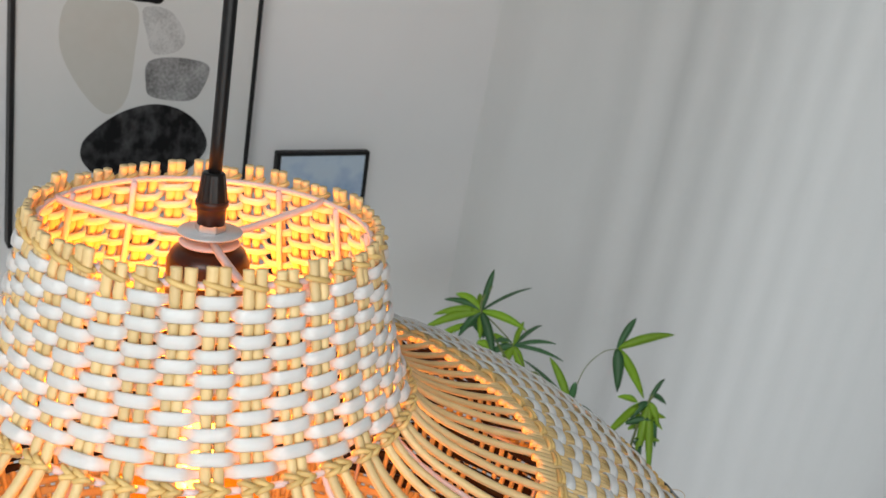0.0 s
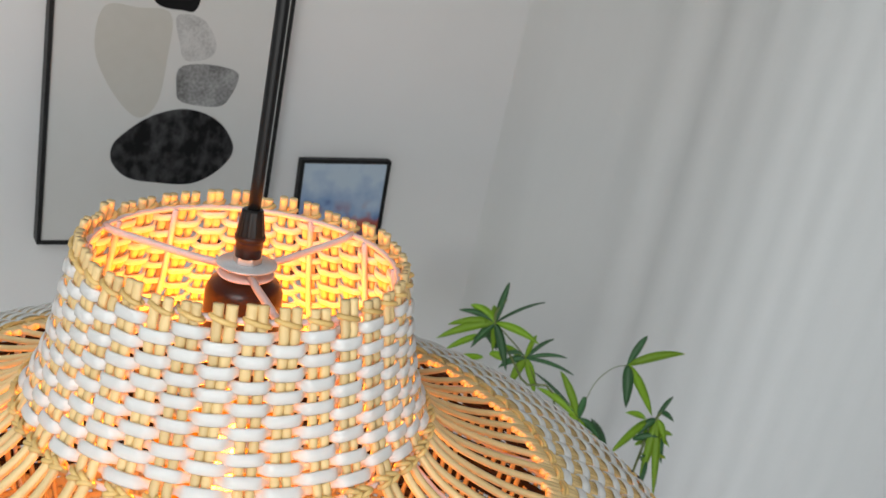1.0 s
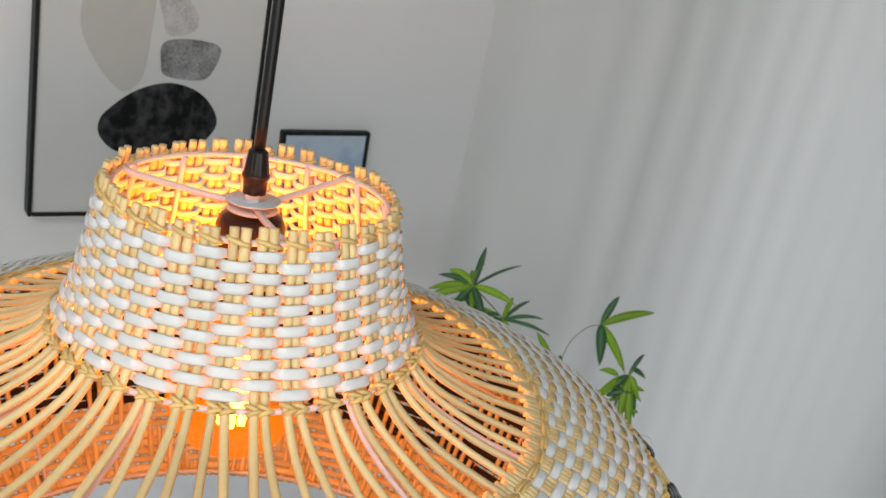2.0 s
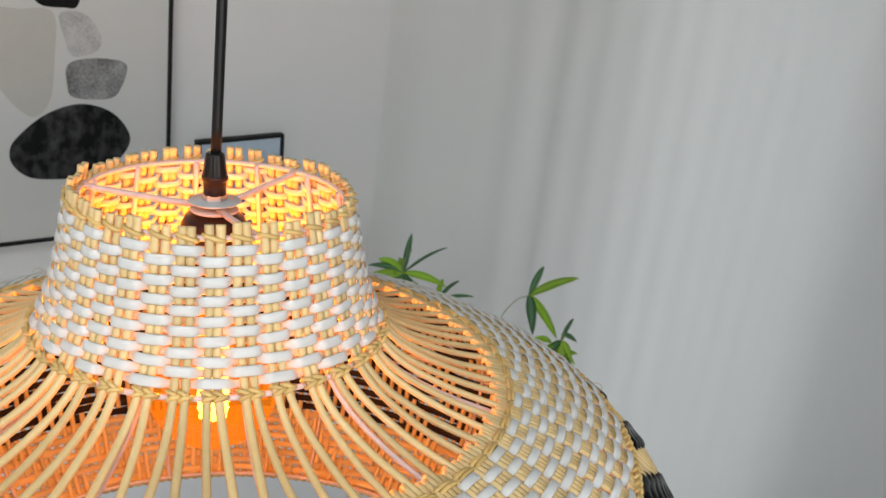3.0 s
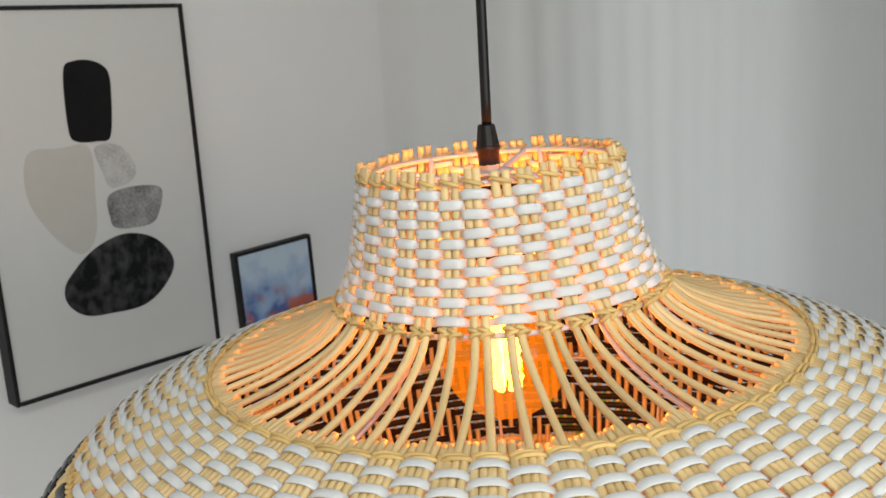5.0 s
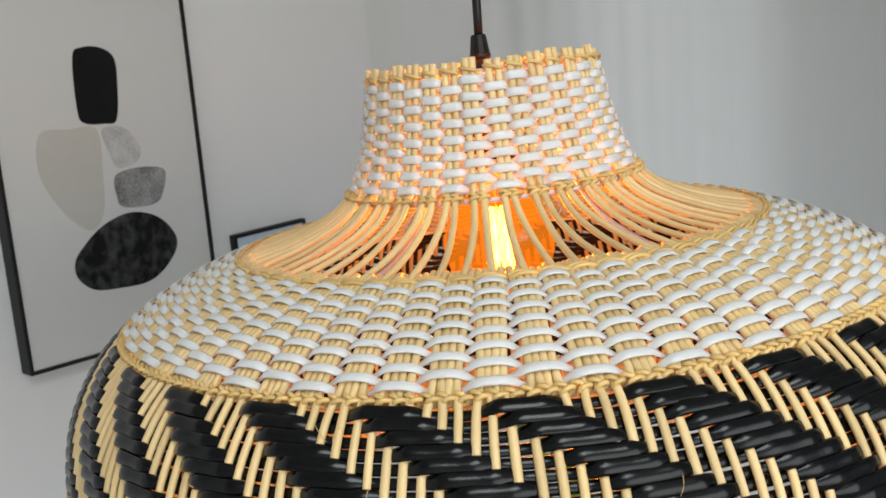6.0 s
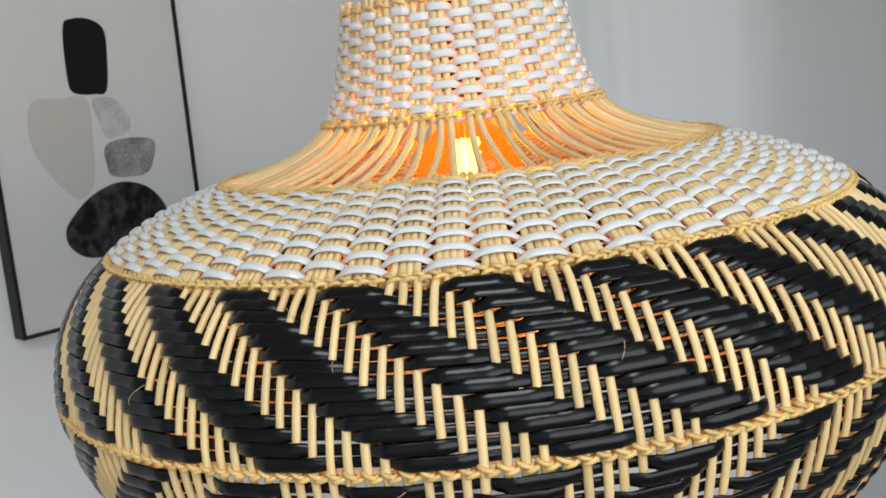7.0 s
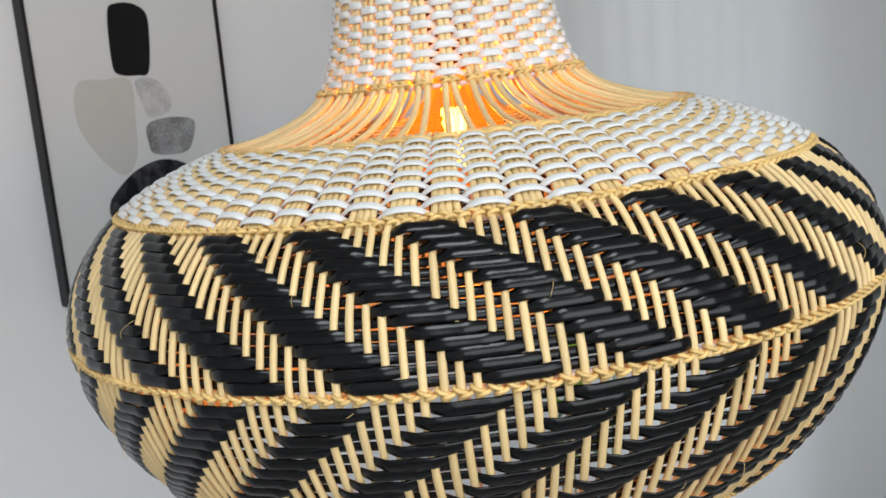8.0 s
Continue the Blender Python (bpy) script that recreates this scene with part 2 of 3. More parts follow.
def tube(points, radius, sides=8, closed=False):
    """A round rod along points, as vertices and faces."""
    p = np.asarray(points, float)
    if closed:
        tan = np.roll(p, -1, 0) - np.roll(p, 1, 0)
    else:
        tan = np.gradient(p, axis=0)
    tan /= np.linalg.norm(tan, axis=1)[:, None] + 1e-12
    ref = np.array([0.31, 0.17, 0.93]) if abs(tan[:, 2]).mean() < 0.7 else np.array([0.93, 0.31, 0.17])
    nrm = np.cross(tan, ref)
    nrm /= np.linalg.norm(nrm, axis=1)[:, None] + 1e-12
    bi = np.cross(tan, nrm)
    return sweep(p, nrm, bi, radius, radius if np.isscalar(radius) else 1.0, sides, closed)


def join(pieces):
    verts, faces, k = [], [], 0
    for v, f in pieces:
        verts.append(v)
        faces += [tuple(i + k for i in q) for q in f]
        k += len(v)
    return np.concatenate(verts), faces


def lathe(profile, seg=32):
    """A turned solid from (r, z) pairs; ends at r = 0 close it."""
    verts, faces = [], []
    for r, z in profile:
        for s in range(seg):
            a = 2 * math.pi * s / seg
            verts.append((r * math.cos(a), r * math.sin(a), z))
    for i in range(len(profile) - 1):
        for s in range(seg):
            t = (s + 1) % seg
            faces.append((i * seg + s, i * seg + t, (i + 1) * seg + t, (i + 1) * seg + s))
    return verts, faces


# ---------- room ----------
X0, X1, WALL_Y = -2.8, 3.25, 1.13


def room_box(name, b, mat, label, category):
    ob = part(name, box_bm(*b), mat)
    return tagged(ob, label, category, kind="structure")


room_box("floor", (X0 - 0.2, BACK - 0.2, FLOOR - 0.1, X1 + 0.2, WALL_Y + 0.2, FLOOR), M_FLOOR, "pale grey tiled floor of the room", "floor")
room_box("ceiling", (X0 - 0.2, BACK - 0.2, CEIL, X1 + 0.2, WALL_Y + 0.2, CEIL + 0.1), M_CEIL, "plain white painted ceiling", "ceiling")
north = new("wall_north")
tagged(north, "white painted wall with framed prints and an unseen recess behind the curtain", "wall", kind="structure")
# recess behind the curtain, added to hold its lamp and closed at the back
for b in ((X0 - 0.2, WALL_Y, FLOOR, EAST_X0, WALL_Y + 0.2, CEIL), (EAST_X1, WALL_Y, FLOOR, X1 + 0.2, WALL_Y + 0.2, CEIL),
          (EAST_X0, WALL_Y, FLOOR, EAST_X1, WALL_Y + 0.2, EAST_Z0), (EAST_X0, WALL_Y, EAST_Z1, EAST_X1, WALL_Y + 0.2, CEIL), (EAST_X0 - 0.1, WALL_Y + 0.203, FLOOR, EAST_X1 + 0.1, WALL_Y + 0.25, CEIL)):
    part("wall_section", box_bm(*b), M_WALL, north)
room_box("wall_west", (X0 - 0.2, BACK, FLOOR, X0, WALL_Y, CEIL), M_PLAIN, "plain grey painted side wall", "wall")
room_box("wall_east", (X1, BACK, FLOOR, X1 + 0.2, WALL_Y, CEIL), M_PLAIN, "plain grey painted side wall", "wall")
south = new("wall_south")
tagged(south, "grey painted wall with a wide window opening", "wall", kind="structure")
for b in ((X0 - 0.2, BACK - 0.2, FLOOR, WIN_X0, BACK, CEIL), (WIN_X1, BACK - 0.2, FLOOR, X1 + 0.2, BACK, CEIL),
          (WIN_X0, BACK - 0.2, FLOOR, WIN_X1, BACK, WIN_Z0), (WIN_X0, BACK - 0.2, WIN_Z1, WIN_X1, BACK, CEIL)):
    part("wall_section", box_bm(*b), M_PLAIN, south)

def ceiling_light():
    top = new("ceiling_light")
    tagged(top, "flat white rectangular panel lamp fixed to the ceiling, lit", "ceiling lamp")
    x0, x1, y0, y1 = PANEL_X - PANEL_W / 2, PANEL_X + PANEL_W / 2, PANEL_Y - PANEL_D / 2, PANEL_Y + PANEL_D / 2
    for b in ((x0 - 0.02, y0 - 0.02, x1 + 0.02, y0), (x0 - 0.02, y1, x1 + 0.02, y1 + 0.02), (x0 - 0.02, y0, x0, y1), (x1, y0, x1 + 0.02, y1)):
        part("frame_rail", box_bm(b[0], b[1], CEIL - 0.05, b[2], b[3], CEIL, 0.002), M_DOOR, top)
    part("diffuser", box_bm(x0, y0, CEIL - 0.045, x1, y1, CEIL - 0.02), M_PANEL, top, "glowing white diffuser")


ceiling_light()

# sheer curtain: one sheet with many soft folds, hung in front of the wall
CUR_X0, CUR_LEN = 0.96, 3.9
BEND_X, BEND_R = 2.85, 0.27


def curtain_track(u):
    """Place and inward normal, u metres along the track: beside the wall, round the corner, along the side wall."""
    y = WALL_Y - 0.0015 - 0.0385 * min(u / 0.5, 1)
    straight = BEND_X - CUR_X0
    if u < straight:
        return CUR_X0 + u, y, 0.0, -1.0
    a = (u - straight) / BEND_R
    if a < math.pi / 2:
        return BEND_X + BEND_R * math.sin(a), y - BEND_R + BEND_R * math.cos(a), -math.sin(a), -math.cos(a)
    return BEND_X + BEND_R, y - BEND_R - (a - math.pi / 2) * BEND_R, -1.0, 0.0


def curtain():
    rng = random.Random(4)
    waves = [(rng.uniform(9, 48), rng.uniform(0, 6.28), rng.uniform(0.2, 1.0)) for _ in range(11)]
    us = np.linspace(0, CUR_LEN, 640)
    zs = np.linspace(FLOOR + 0.02, CEIL - 0.06, 14)
    fold = sum(a * np.sin(k * us + ph + 0.6 * np.sin(2.3 * us)) for k, ph, a in waves)
    fold = fold / np.abs(fold).max()
    verts, faces = [], []
    for i, z in enumerate(zs):
        amp = 0.0036 + 0.001 * math.sin(z * 1.7)
        drift = 0.012 * np.sin(z * 1.1 + us * 3)
        for u, f, d in zip(us, fold, drift):
            x, y, nx, ny = curtain_track(max(u + d * min(u, 1), 0))
            lift = amp * (f + 0.2) * min(u / 0.45, 1)
            verts.append((x + nx * lift, y + ny * lift, z))
    n = len(us)
    for i in range(len(zs) - 1):
        for j in range(n - 1):
            faces.append((i * n + j, i * n + j + 1, (i + 1) * n + j + 1, (i + 1) * n + j))
    top = new("sheer_curtain")
    tagged(top, "sheer white curtain hanging in soft vertical folds", "curtain")
    mesh_object("fabric", verts, faces, M_CURTAIN, top)
    v, f = tube([(*curtain_track(u)[:2], CEIL - 0.05) for u in np.linspace(0.3, CUR_LEN, 60)], 0.01, 10)
    mesh_object("curtain_rod", v, f, M_STEEL, top)


curtain()


# ---------- framed prints ----------
def bar(x0, z0, x1, z1, depth, y):
    return box_bm(x0, y, z0, x1, y + depth, z1, 0.0012)


def picture(name, w, h, rail, depth, label, at):
    top = new(name)
    tagged(top, label, "picture frame")
    part("side_rail", bar(-w / 2, 0, -w / 2 + rail, h, depth, 0), M_FRAME, top)
    part("side_rail", bar(w / 2 - rail, 0, w / 2, h, depth, 0), M_FRAME, top)
    part("top_rail", bar(-w / 2 + rail, h - rail, w / 2 - rail, h, depth, 0.0004), M_FRAME, top)
    part("bottom_rail", bar(-w / 2 + rail, 0, w / 2 - rail, rail, depth, 0.0004), M_FRAME, top)
    top.matrix_world = at
    return top


def blob(name, parent, outline, mat, y, label):
    """A flat printed shape with a smooth closed outline of (x, z) pairs."""
    pts = np.array(outline)
    n = len(pts)
    fine = []
    for i in range(n):
        p0, p1, p2, p3 = (pts[(i + k) % n] for k in (-1, 0, 1, 2))
        for s in np.linspace(0, 1, 6, endpoint=False):
            fine.append(0.5 * (2 * p1 + (p2 - p0) * s + (2 * p0 - 5 * p1 + 4 * p2 - p3) * s * s + (3 * p1 - p0 - 3 * p2 + p3) * s ** 3))
    verts = [(x, y, z) for x, z in fine] + [(x, y + 0.0006, z) for x, z in fine]
    m = len(fine)
    faces = [tuple(range(m)), tuple(range(2 * m - 1, m - 1, -1))] + [(i, m + i, m + (i + 1) % m, (i + 1) % m) for i in range(m)]
    return mesh_object(name, verts, faces, mat, parent, label, smooth=False)


big = picture("framed_print", 0.391, 0.634, 0.0066, 0.036, "large black-framed print of stacked abstract stone shapes on white", pose(0.257, 1.0905, 0.782, 0, 0, 0))
part("paper", box_bm(-0.189, 0.006, 0.006, 0.189, 0.03, 0.628), M_PAPER, big, "off-white art paper")
FX, FZ = 0.2632, 0.786


def shifted(pairs):
    return [(x - FX, z - FZ) for x, z in pairs]


blob("top_stone", big, shifted([(0.226, 1.315), (0.245, 1.331), (0.278, 1.330), (0.303, 1.312), (0.304, 1.270), (0.293, 1.203), (0.268, 1.197), (0.231, 1.201), (0.221, 1.225)]), M_INK, 0.0048, "solid black stone shape")
blob("beige_stone", big, shifted([(0.148, 1.189), (0.2, 1.193), (0.252, 1.188), (0.252, 1.11), (0.243, 1.04), (0.213, 1.013), (0.17, 1.053), (0.138, 1.12)]), M_BEIGE, 0.0052, "pale beige stone shape")
blob("speckled_stone", big, shifted([(0.262, 1.187), (0.304, 1.187), (0.331, 1.15), (0.322, 1.124), (0.283, 1.116), (0.27, 1.145)]), M_PALE, 0.0048, "speckled pale grey stone shape")
blob("grey_stone", big, shifted([(0.273, 1.1), (0.3, 1.111), (0.345, 1.111), (0.376, 1.1), (0.367, 1.062), (0.345, 1.041), (0.283, 1.045), (0.272, 1.07)]), M_GREY, 0.0048, "mottled grey stone shape")
blob("bottom_stone", big, shifted([(0.175, 0.955), (0.188, 0.979), (0.236, 1.017), (0.296, 1.033), (0.352, 1.014), (0.383, 0.968), (0.362, 0.928), (0.315, 0.9), (0.25, 0.9), (0.206, 0.907), (0.18, 0.93)]), M_INKWASH, 0.0048, "wide black stone shape with grey wash")

small = picture("framed_print", 0.19, 0.25, 0.0075, 0.018, "small black-framed abstract painting in blue and rust", pose(0.6185, 1.111, 0.696, 0, -1.5, 0))
part("painting", box_bm(-0.089, 0.004, 0.006, 0.089, 0.016, 0.244), M_PAINTING, small, "blurred blue and rust abstract painting")


# ---------- pendant lamp ----------
LZ = 1.1478
NB, NC = 72, 216
PROFILE = [(0.0902, 0.0920), (0.0942, 0.070), (0.0990, 0.045), (0.1058, 0.020), (0.1167, -0.0024), (0.1365, -0.0205), (0.1710, -0.0347), (0.2105, -0.0440),
           (0.2450, -0.0550), (0.2780, -0.0690), (0.3070, -0.0870), (0.3300, -0.1080), (0.3475, -0.1350), (0.3565, -0.1630), (0.3585, -0.1825), (0.3550, -0.2090),
           (0.3420, -0.2470), (0.3210, -0.2830), (0.2990, -0.3110), (0.2870, -0.3235)]


def spline(points, steps=8):
    p = np.array(points, float)
    p = np.vstack([2 * p[0] - p[1], p, 2 * p[-1] - p[-2]])
    out = []
    for i in range(1, len(p) - 2):
        for s in np.linspace(0, 1, steps, endpoint=False):
            p0, p1, p2, p3 = p[i - 1:i + 3]
            out.append(0.5 * (2 * p1 + (p2 - p0) * s + (2 * p0 - 5 * p1 + 4 * p2 - p3) * s * s + (3 * p1 - p0 - 3 * p2 + p3) * s ** 3))
    out.append(p[-2])
    return np.array(out)


CURVE = spline(PROFILE)
ARC = np.concatenate([[0], np.cumsum(np.hypot(*np.diff(CURVE, axis=0).T))])
TAN = np.gradient(CURVE, ARC, axis=0)
TAN /= np.linalg.norm(TAN, axis=1)[:, None]


def arc_at_point(k):
    """Arc length of the profile's k-th point."""
    return ARC[k * 8]


def on_profile(s):
    """r, z and the outward normal (nr, nz) at arc length s."""
    s = np.asarray(s, float)
    r, z = np.interp(s, ARC, CURVE[:, 0]), np.interp(s, ARC, CURVE[:, 1])
    tr, tz = np.interp(s, ARC, TAN[:, 0]), np.interp(s, ARC, TAN[:, 1])
    return r, z, -tz, tr


S1, S2, S3, S4, S5, S6 = (arc_at_point(k) for k in (0, 4, 7, 10, 14, 19))
lamp = new("pendant_lamp")
HANG = Matrix.Translation((0, 0, 0.112)) @ pose(0, 0, 0, -1.73, -0.905, 0) @ Matrix.Translation((0, 0, -0.112))
lamp.matrix_world = Matrix.Translation((LAMP_X, LAMP_Y, LZ)) @ HANG
tagged(lamp, "woven rattan pendant lamp in natural, white and black, lit amber bulb", "pendant lamp")
WIGGLE = random.Random(11)


def uneven(count, spread):
    """Centres of count columns round the lamp, set by hand and so a little uneven."""
    step = 2 * math.pi / count
    drift = [WIGGLE.uniform(-1, 1) for _ in range(count)]
    return [(k + spread * (0.6 * drift[k] + 0.4 * drift[k - 1])) * step for k in range(count)]


PAIRS = uneven(36, 0.14)
BUNDLES = uneven(NB, 0.07)
THICK = 0.0044


def column(centres, th):
    """Which column, as a running number, lies at azimuth th."""
    n = len(centres)
    wide = np.array([c - 2 * math.pi for c in centres] + centres + [c + 2 * math.pi for c in centres])
    return np.interp(th, wide, np.arange(-n, 2 * n))


def smooth_step(w):
    w = np.clip(w, 0, 1)
    return w * w * (3 - 2 * w)


def neck_weave(i):
    """Arc length of white row i of the neck."""
    return S1 + 0.0150 + (S2 - 0.0045 - S1 - 0.0150) * i / (NECK_ROWS - 1)


def cane_angle(k, s):
    """Azimuth of main cane k: in pairs up the neck, spread over the open band, beside its bundle in the shoulder."""
    r = np.interp(s, ARC, CURVE[:, 0])
    pair = PAIRS[k // 2] + math.pi / 36
    bundle = BUNDLES[k] + math.pi / NB
    r2, r3 = CURVE[32, 0], CURVE[56, 0]
    near, far = (1 if k % 2 else -1) * 0.0029, r3 * (bundle - pair) + 0.5 * THICK
    q = np.clip((r - r2 + 0.003) / (r3 - r2), 0, 1)
    return np.where(s < S3, pair + (near * (1 - q) + far * q) / r, bundle + 0.5 * THICK / r)


def body_spread(s):
    """How far, 0 to 1, the canes of a shoulder bundle have parted to even spacing."""
    return smooth_step((s - S4 + 0.012) / 0.024)


def cane(k, side):
    """side None: a main cane from the neck's rim to the shoulder ring; -1, 0, 1: a cane from its bundle down to the bottom rim."""
    if side is None:
        s = np.linspace(S1, S4 + 0.001, 150)
        th = cane_angle(k, s)
    else:
        s = np.linspace(S3 - 0.006 - 0.007 * WIGGLE.random(), S6, 70)
        w = body_spread(s)
        slot = {-1: -1.5, 0: -0.5, 1: 1.5}[side]
        th = BUNDLES[k] + math.pi / NB + (1 - w) * slot * THICK / np.interp(s, ARC, CURVE[:, 0]) + w * side * 2 * math.pi / NC
    r, z, nr, nz = on_profile(s)
    th = th + 0.0007 * np.sin(s * 40 + k * 1.7 + (side or 0)) / r
    lift = 0.0003 * np.sin(s * 55 + k)
    if side is None:
        # bent in under each white row that passes over, out over the next
        row = (s - neck_weave(0)) / (neck_weave(1) - neck_weave(0))
        weave = np.where((row > -0.6) & (row < NECK_ROWS - 0.4), np.cos(math.pi * row), 0)
        lift = lift + 0.0007 * (1 if (k // 2) % 2 == 0 else -1) * weave
        z = z + np.clip(1 - s / 0.02, 0, 1) * TIPS[k // 2]
        r = r + np.clip(1 - s / 0.02, 0, 1) * LEANS[k // 2]
    c = np.stack([(r + lift * nr) * np.cos(th), (r + lift * nr) * np.sin(th), z + lift * nz], 1)
    tan = np.gradient(c, axis=0)
    tan /= np.linalg.norm(tan, axis=1)[:, None]
    nrm = np.stack([nr * np.cos(th), nr * np.sin(th), nz], 1)
    bi = np.cross(tan, nrm)
    rad = np.interp(s, [S1, S2, S3, S4, S5], [0.0029, 0.0027, 0.0025, 0.0025, 0.0027]) * WIGGLE.uniform(0.93, 1.06)
    v, f = sweep(c, nrm, bi, rad, 0.0023, 8)
    return mesh_object("cane", v, f, M_CANE, lamp)


NECK_ROWS = 14
TIPS = [WIGGLE.uniform(-0.002, 0.0024) for _ in range(36)]
LEANS = [WIGGLE.uniform(-0.001, 0.0012) for _ in range(36)]
for k in range(NB):
    for side in (None, -1, 0, 1):
        cane(k, side)


def strand(name, s0, wave, half_w, half_t, mat, samples, wobble=0.0004, label="", inside=None):
    """A flat strand woven round the lamp at arc length s0; wave gives its lift off the canes by azimuth."""
    th = np.arange(samples) * 2 * np.pi / samples
    ph = WIGGLE.uniform(0, 6.28)
    s = s0 + wobble * np.sin(3 * th + ph) + wobble * 0.7 * np.sin(17 * th + 2 * ph)
    r, z, nr, nz = on_profile(s)
    lift = wave(th)
    half_w = half_w * (0.74 + 0.26 * np.clip(lift / np.abs(lift).max() + 0.6, 0, 1))
    c = np.stack([(r + lift * nr) * np.cos(th), (r + lift * nr) * np.sin(th), z + lift * nz], 1)
    nrm = np.stack([nr * np.cos(th), nr * np.sin(th), nz], 1)
    tan = np.roll(c, -1, 0) - np.roll(c, 1, 0)
    tan /= np.linalg.norm(tan, axis=1)[:, None]
    bi = np.cross(tan, nrm)
    bi /= np.linalg.norm(bi, axis=1)[:, None]
    nrm = np.cross(bi, tan)
    v, f = sweep(c, nrm, bi, half_w, half_t, 8, True, 0.8)
    ob = mesh_object(name, v, f, mat, lamp, label)
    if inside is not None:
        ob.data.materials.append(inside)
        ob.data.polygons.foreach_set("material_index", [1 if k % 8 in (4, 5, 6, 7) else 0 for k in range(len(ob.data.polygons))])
    return ob


# white weave of the neck: over one pair of canes, under the next
for i in range(NECK_ROWS):
    sign = 1 if i % 2 else -1
    strand("white_strand", neck_weave(i), lambda th, g=sign: 0.0037 * np.tanh(2.1 * g * np.cos(math.pi * column(PAIRS, th - math.pi / 36))), 0.0034, 0.0011, M_WHITE, 36 * 18)

# white weave of the shoulder: over one bundle, under the next
SHOULDER_ROWS = 15
for i in range(SHOULDER_ROWS):
    s0 = S3 + 0.0085 + (S4 - 0.0065 - S3 - 0.0085) * i / (SHOULDER_ROWS - 1)
    sign = 1 if i % 2 else -1
    amp = 0.0038 + 0.0008 * i / SHOULDER_ROWS
    strand("white_strand", s0, lambda th, g=sign, a=amp: a * np.tanh(1.5 * g * np.cos(math.pi * column(BUNDLES, th - math.pi / NB))) / np.tanh(1.5), 0.0032, 0.0009, M_WHITE, 72 * 12)


def twill(row, lean):
    """Over four canes, under four, one cane further on each row."""
    def wave(th):
        u = (th - math.pi / NB) * NC / (2 * math.pi) - lean * row
        return 0.0031 * np.clip(1.9 * np.sin(2 * math.pi * (u - 0.5) / 8), -1, 1) + 0.0005 * np.sin(2 * math.pi * (u - 0.5) / 4 + 0.8)
    return wave


UPPER_ROWS, LOWER_ROWS = 14, 17
for i in range(UPPER_ROWS):
    s0 = S4 + 0.0085 + (S5 - 0.0075 - S4 - 0.0085) * i / (UPPER_ROWS - 1)
    strand("black_strand", s0, twill(i, 1), 0.0044, 0.0014, M_BLACK, NC * 3, inside=M_BLACK_GLOW)
for i in range(LOWER_ROWS):
    s0 = S5 + 0.0085 + (S6 - 0.009 - S5 - 0.0085) * i / (LOWER_ROWS - 1)
    strand("black_strand", s0, twill(UPPER_ROWS + i, -1), 0.0046, 0.0014, M_BLACK, NC * 3, inside=M_CANE if i > 8 else M_BLACK_GLOW)


# thin rattan bindings that tie the canes to the wire rings
def wrap(th, s, length, radius, lean):
    """One turn of binding round a cane at azimuth th."""
    r, z, nr, nz = (float(x) for x in on_profile(s))
    a = np.linspace(0, 2 * math.pi, 11)
    side = np.array([-math.sin(th), math.cos(th), 0])
    out = np.array([nr * math.cos(th), nr * math.sin(th), nz])
    down = np.array([nz * math.cos(th), nz * math.sin(th), -nr])
    mid = np.array([r * math.cos(th), r * math.sin(th), z])
    pts = [mid + side * (length * math.cos(t)) + out * (radius * math.sin(t)) + down * (lean * math.cos(t)) for t in a]
    return tube(pts, 0.0015, 6)


def bindings(name, s, angles, length, radius, lean, label, double=True):
    pieces = []
    for th in angles:
        pieces.append(wrap(th, s - 0.0012, length, radius, lean))
        if double:
            pieces.append(wrap(th + 0.0018 / 0.2, s + 0.0013, length * 0.95, radius, -lean * 0.6))
    v, f = join(pieces)
    ob = mesh_object(name, v, f, M_BIND, lamp, label)
    tagged(ob, kind="stuff")


pair_angles = [a + math.pi / 36 for a in PAIRS]
bindings("neck_binding", S1 + 0.0088, pair_angles, 0.0062, 0.0036, 0.0018, "split rattan tying the neck canes to the top ring", False)
bindings("waist_binding", S2 + 0.0035, [float(cane_angle(k, S2 + 0.0035)) for k in range(NB)], 0.0038, 0.0037, 0.0018, "split rattan tying the canes below the neck")
bindings("bundle_binding", S3 + 0.0025, [a + math.pi / NB for a in BUNDLES], 0.0090, 0.0034, 0.0004, "split rattan gathering the cane bundles")
bindings("shoulder_binding", S4 + 0.0005, [k * 2 * math.pi / NC + math.pi / NB for k in range(NC)], 0.0036, 0.0034, 0.002, "split rattan tied along the shoulder ring")
bindings("belly_binding", S5, [k * 2 * math.pi / NC + math.pi / NB for k in range(NC)], 0.0040, 0.0034, 0.0018, "split rattan tied along the belly ring")
bindings("rim_binding", S6 - 0.002, [k * 2 * math.pi / NC + math.pi / NB for k in range(NC)], 0.0040, 0.0036, 0.0016, "split rattan tied along the bottom rim")


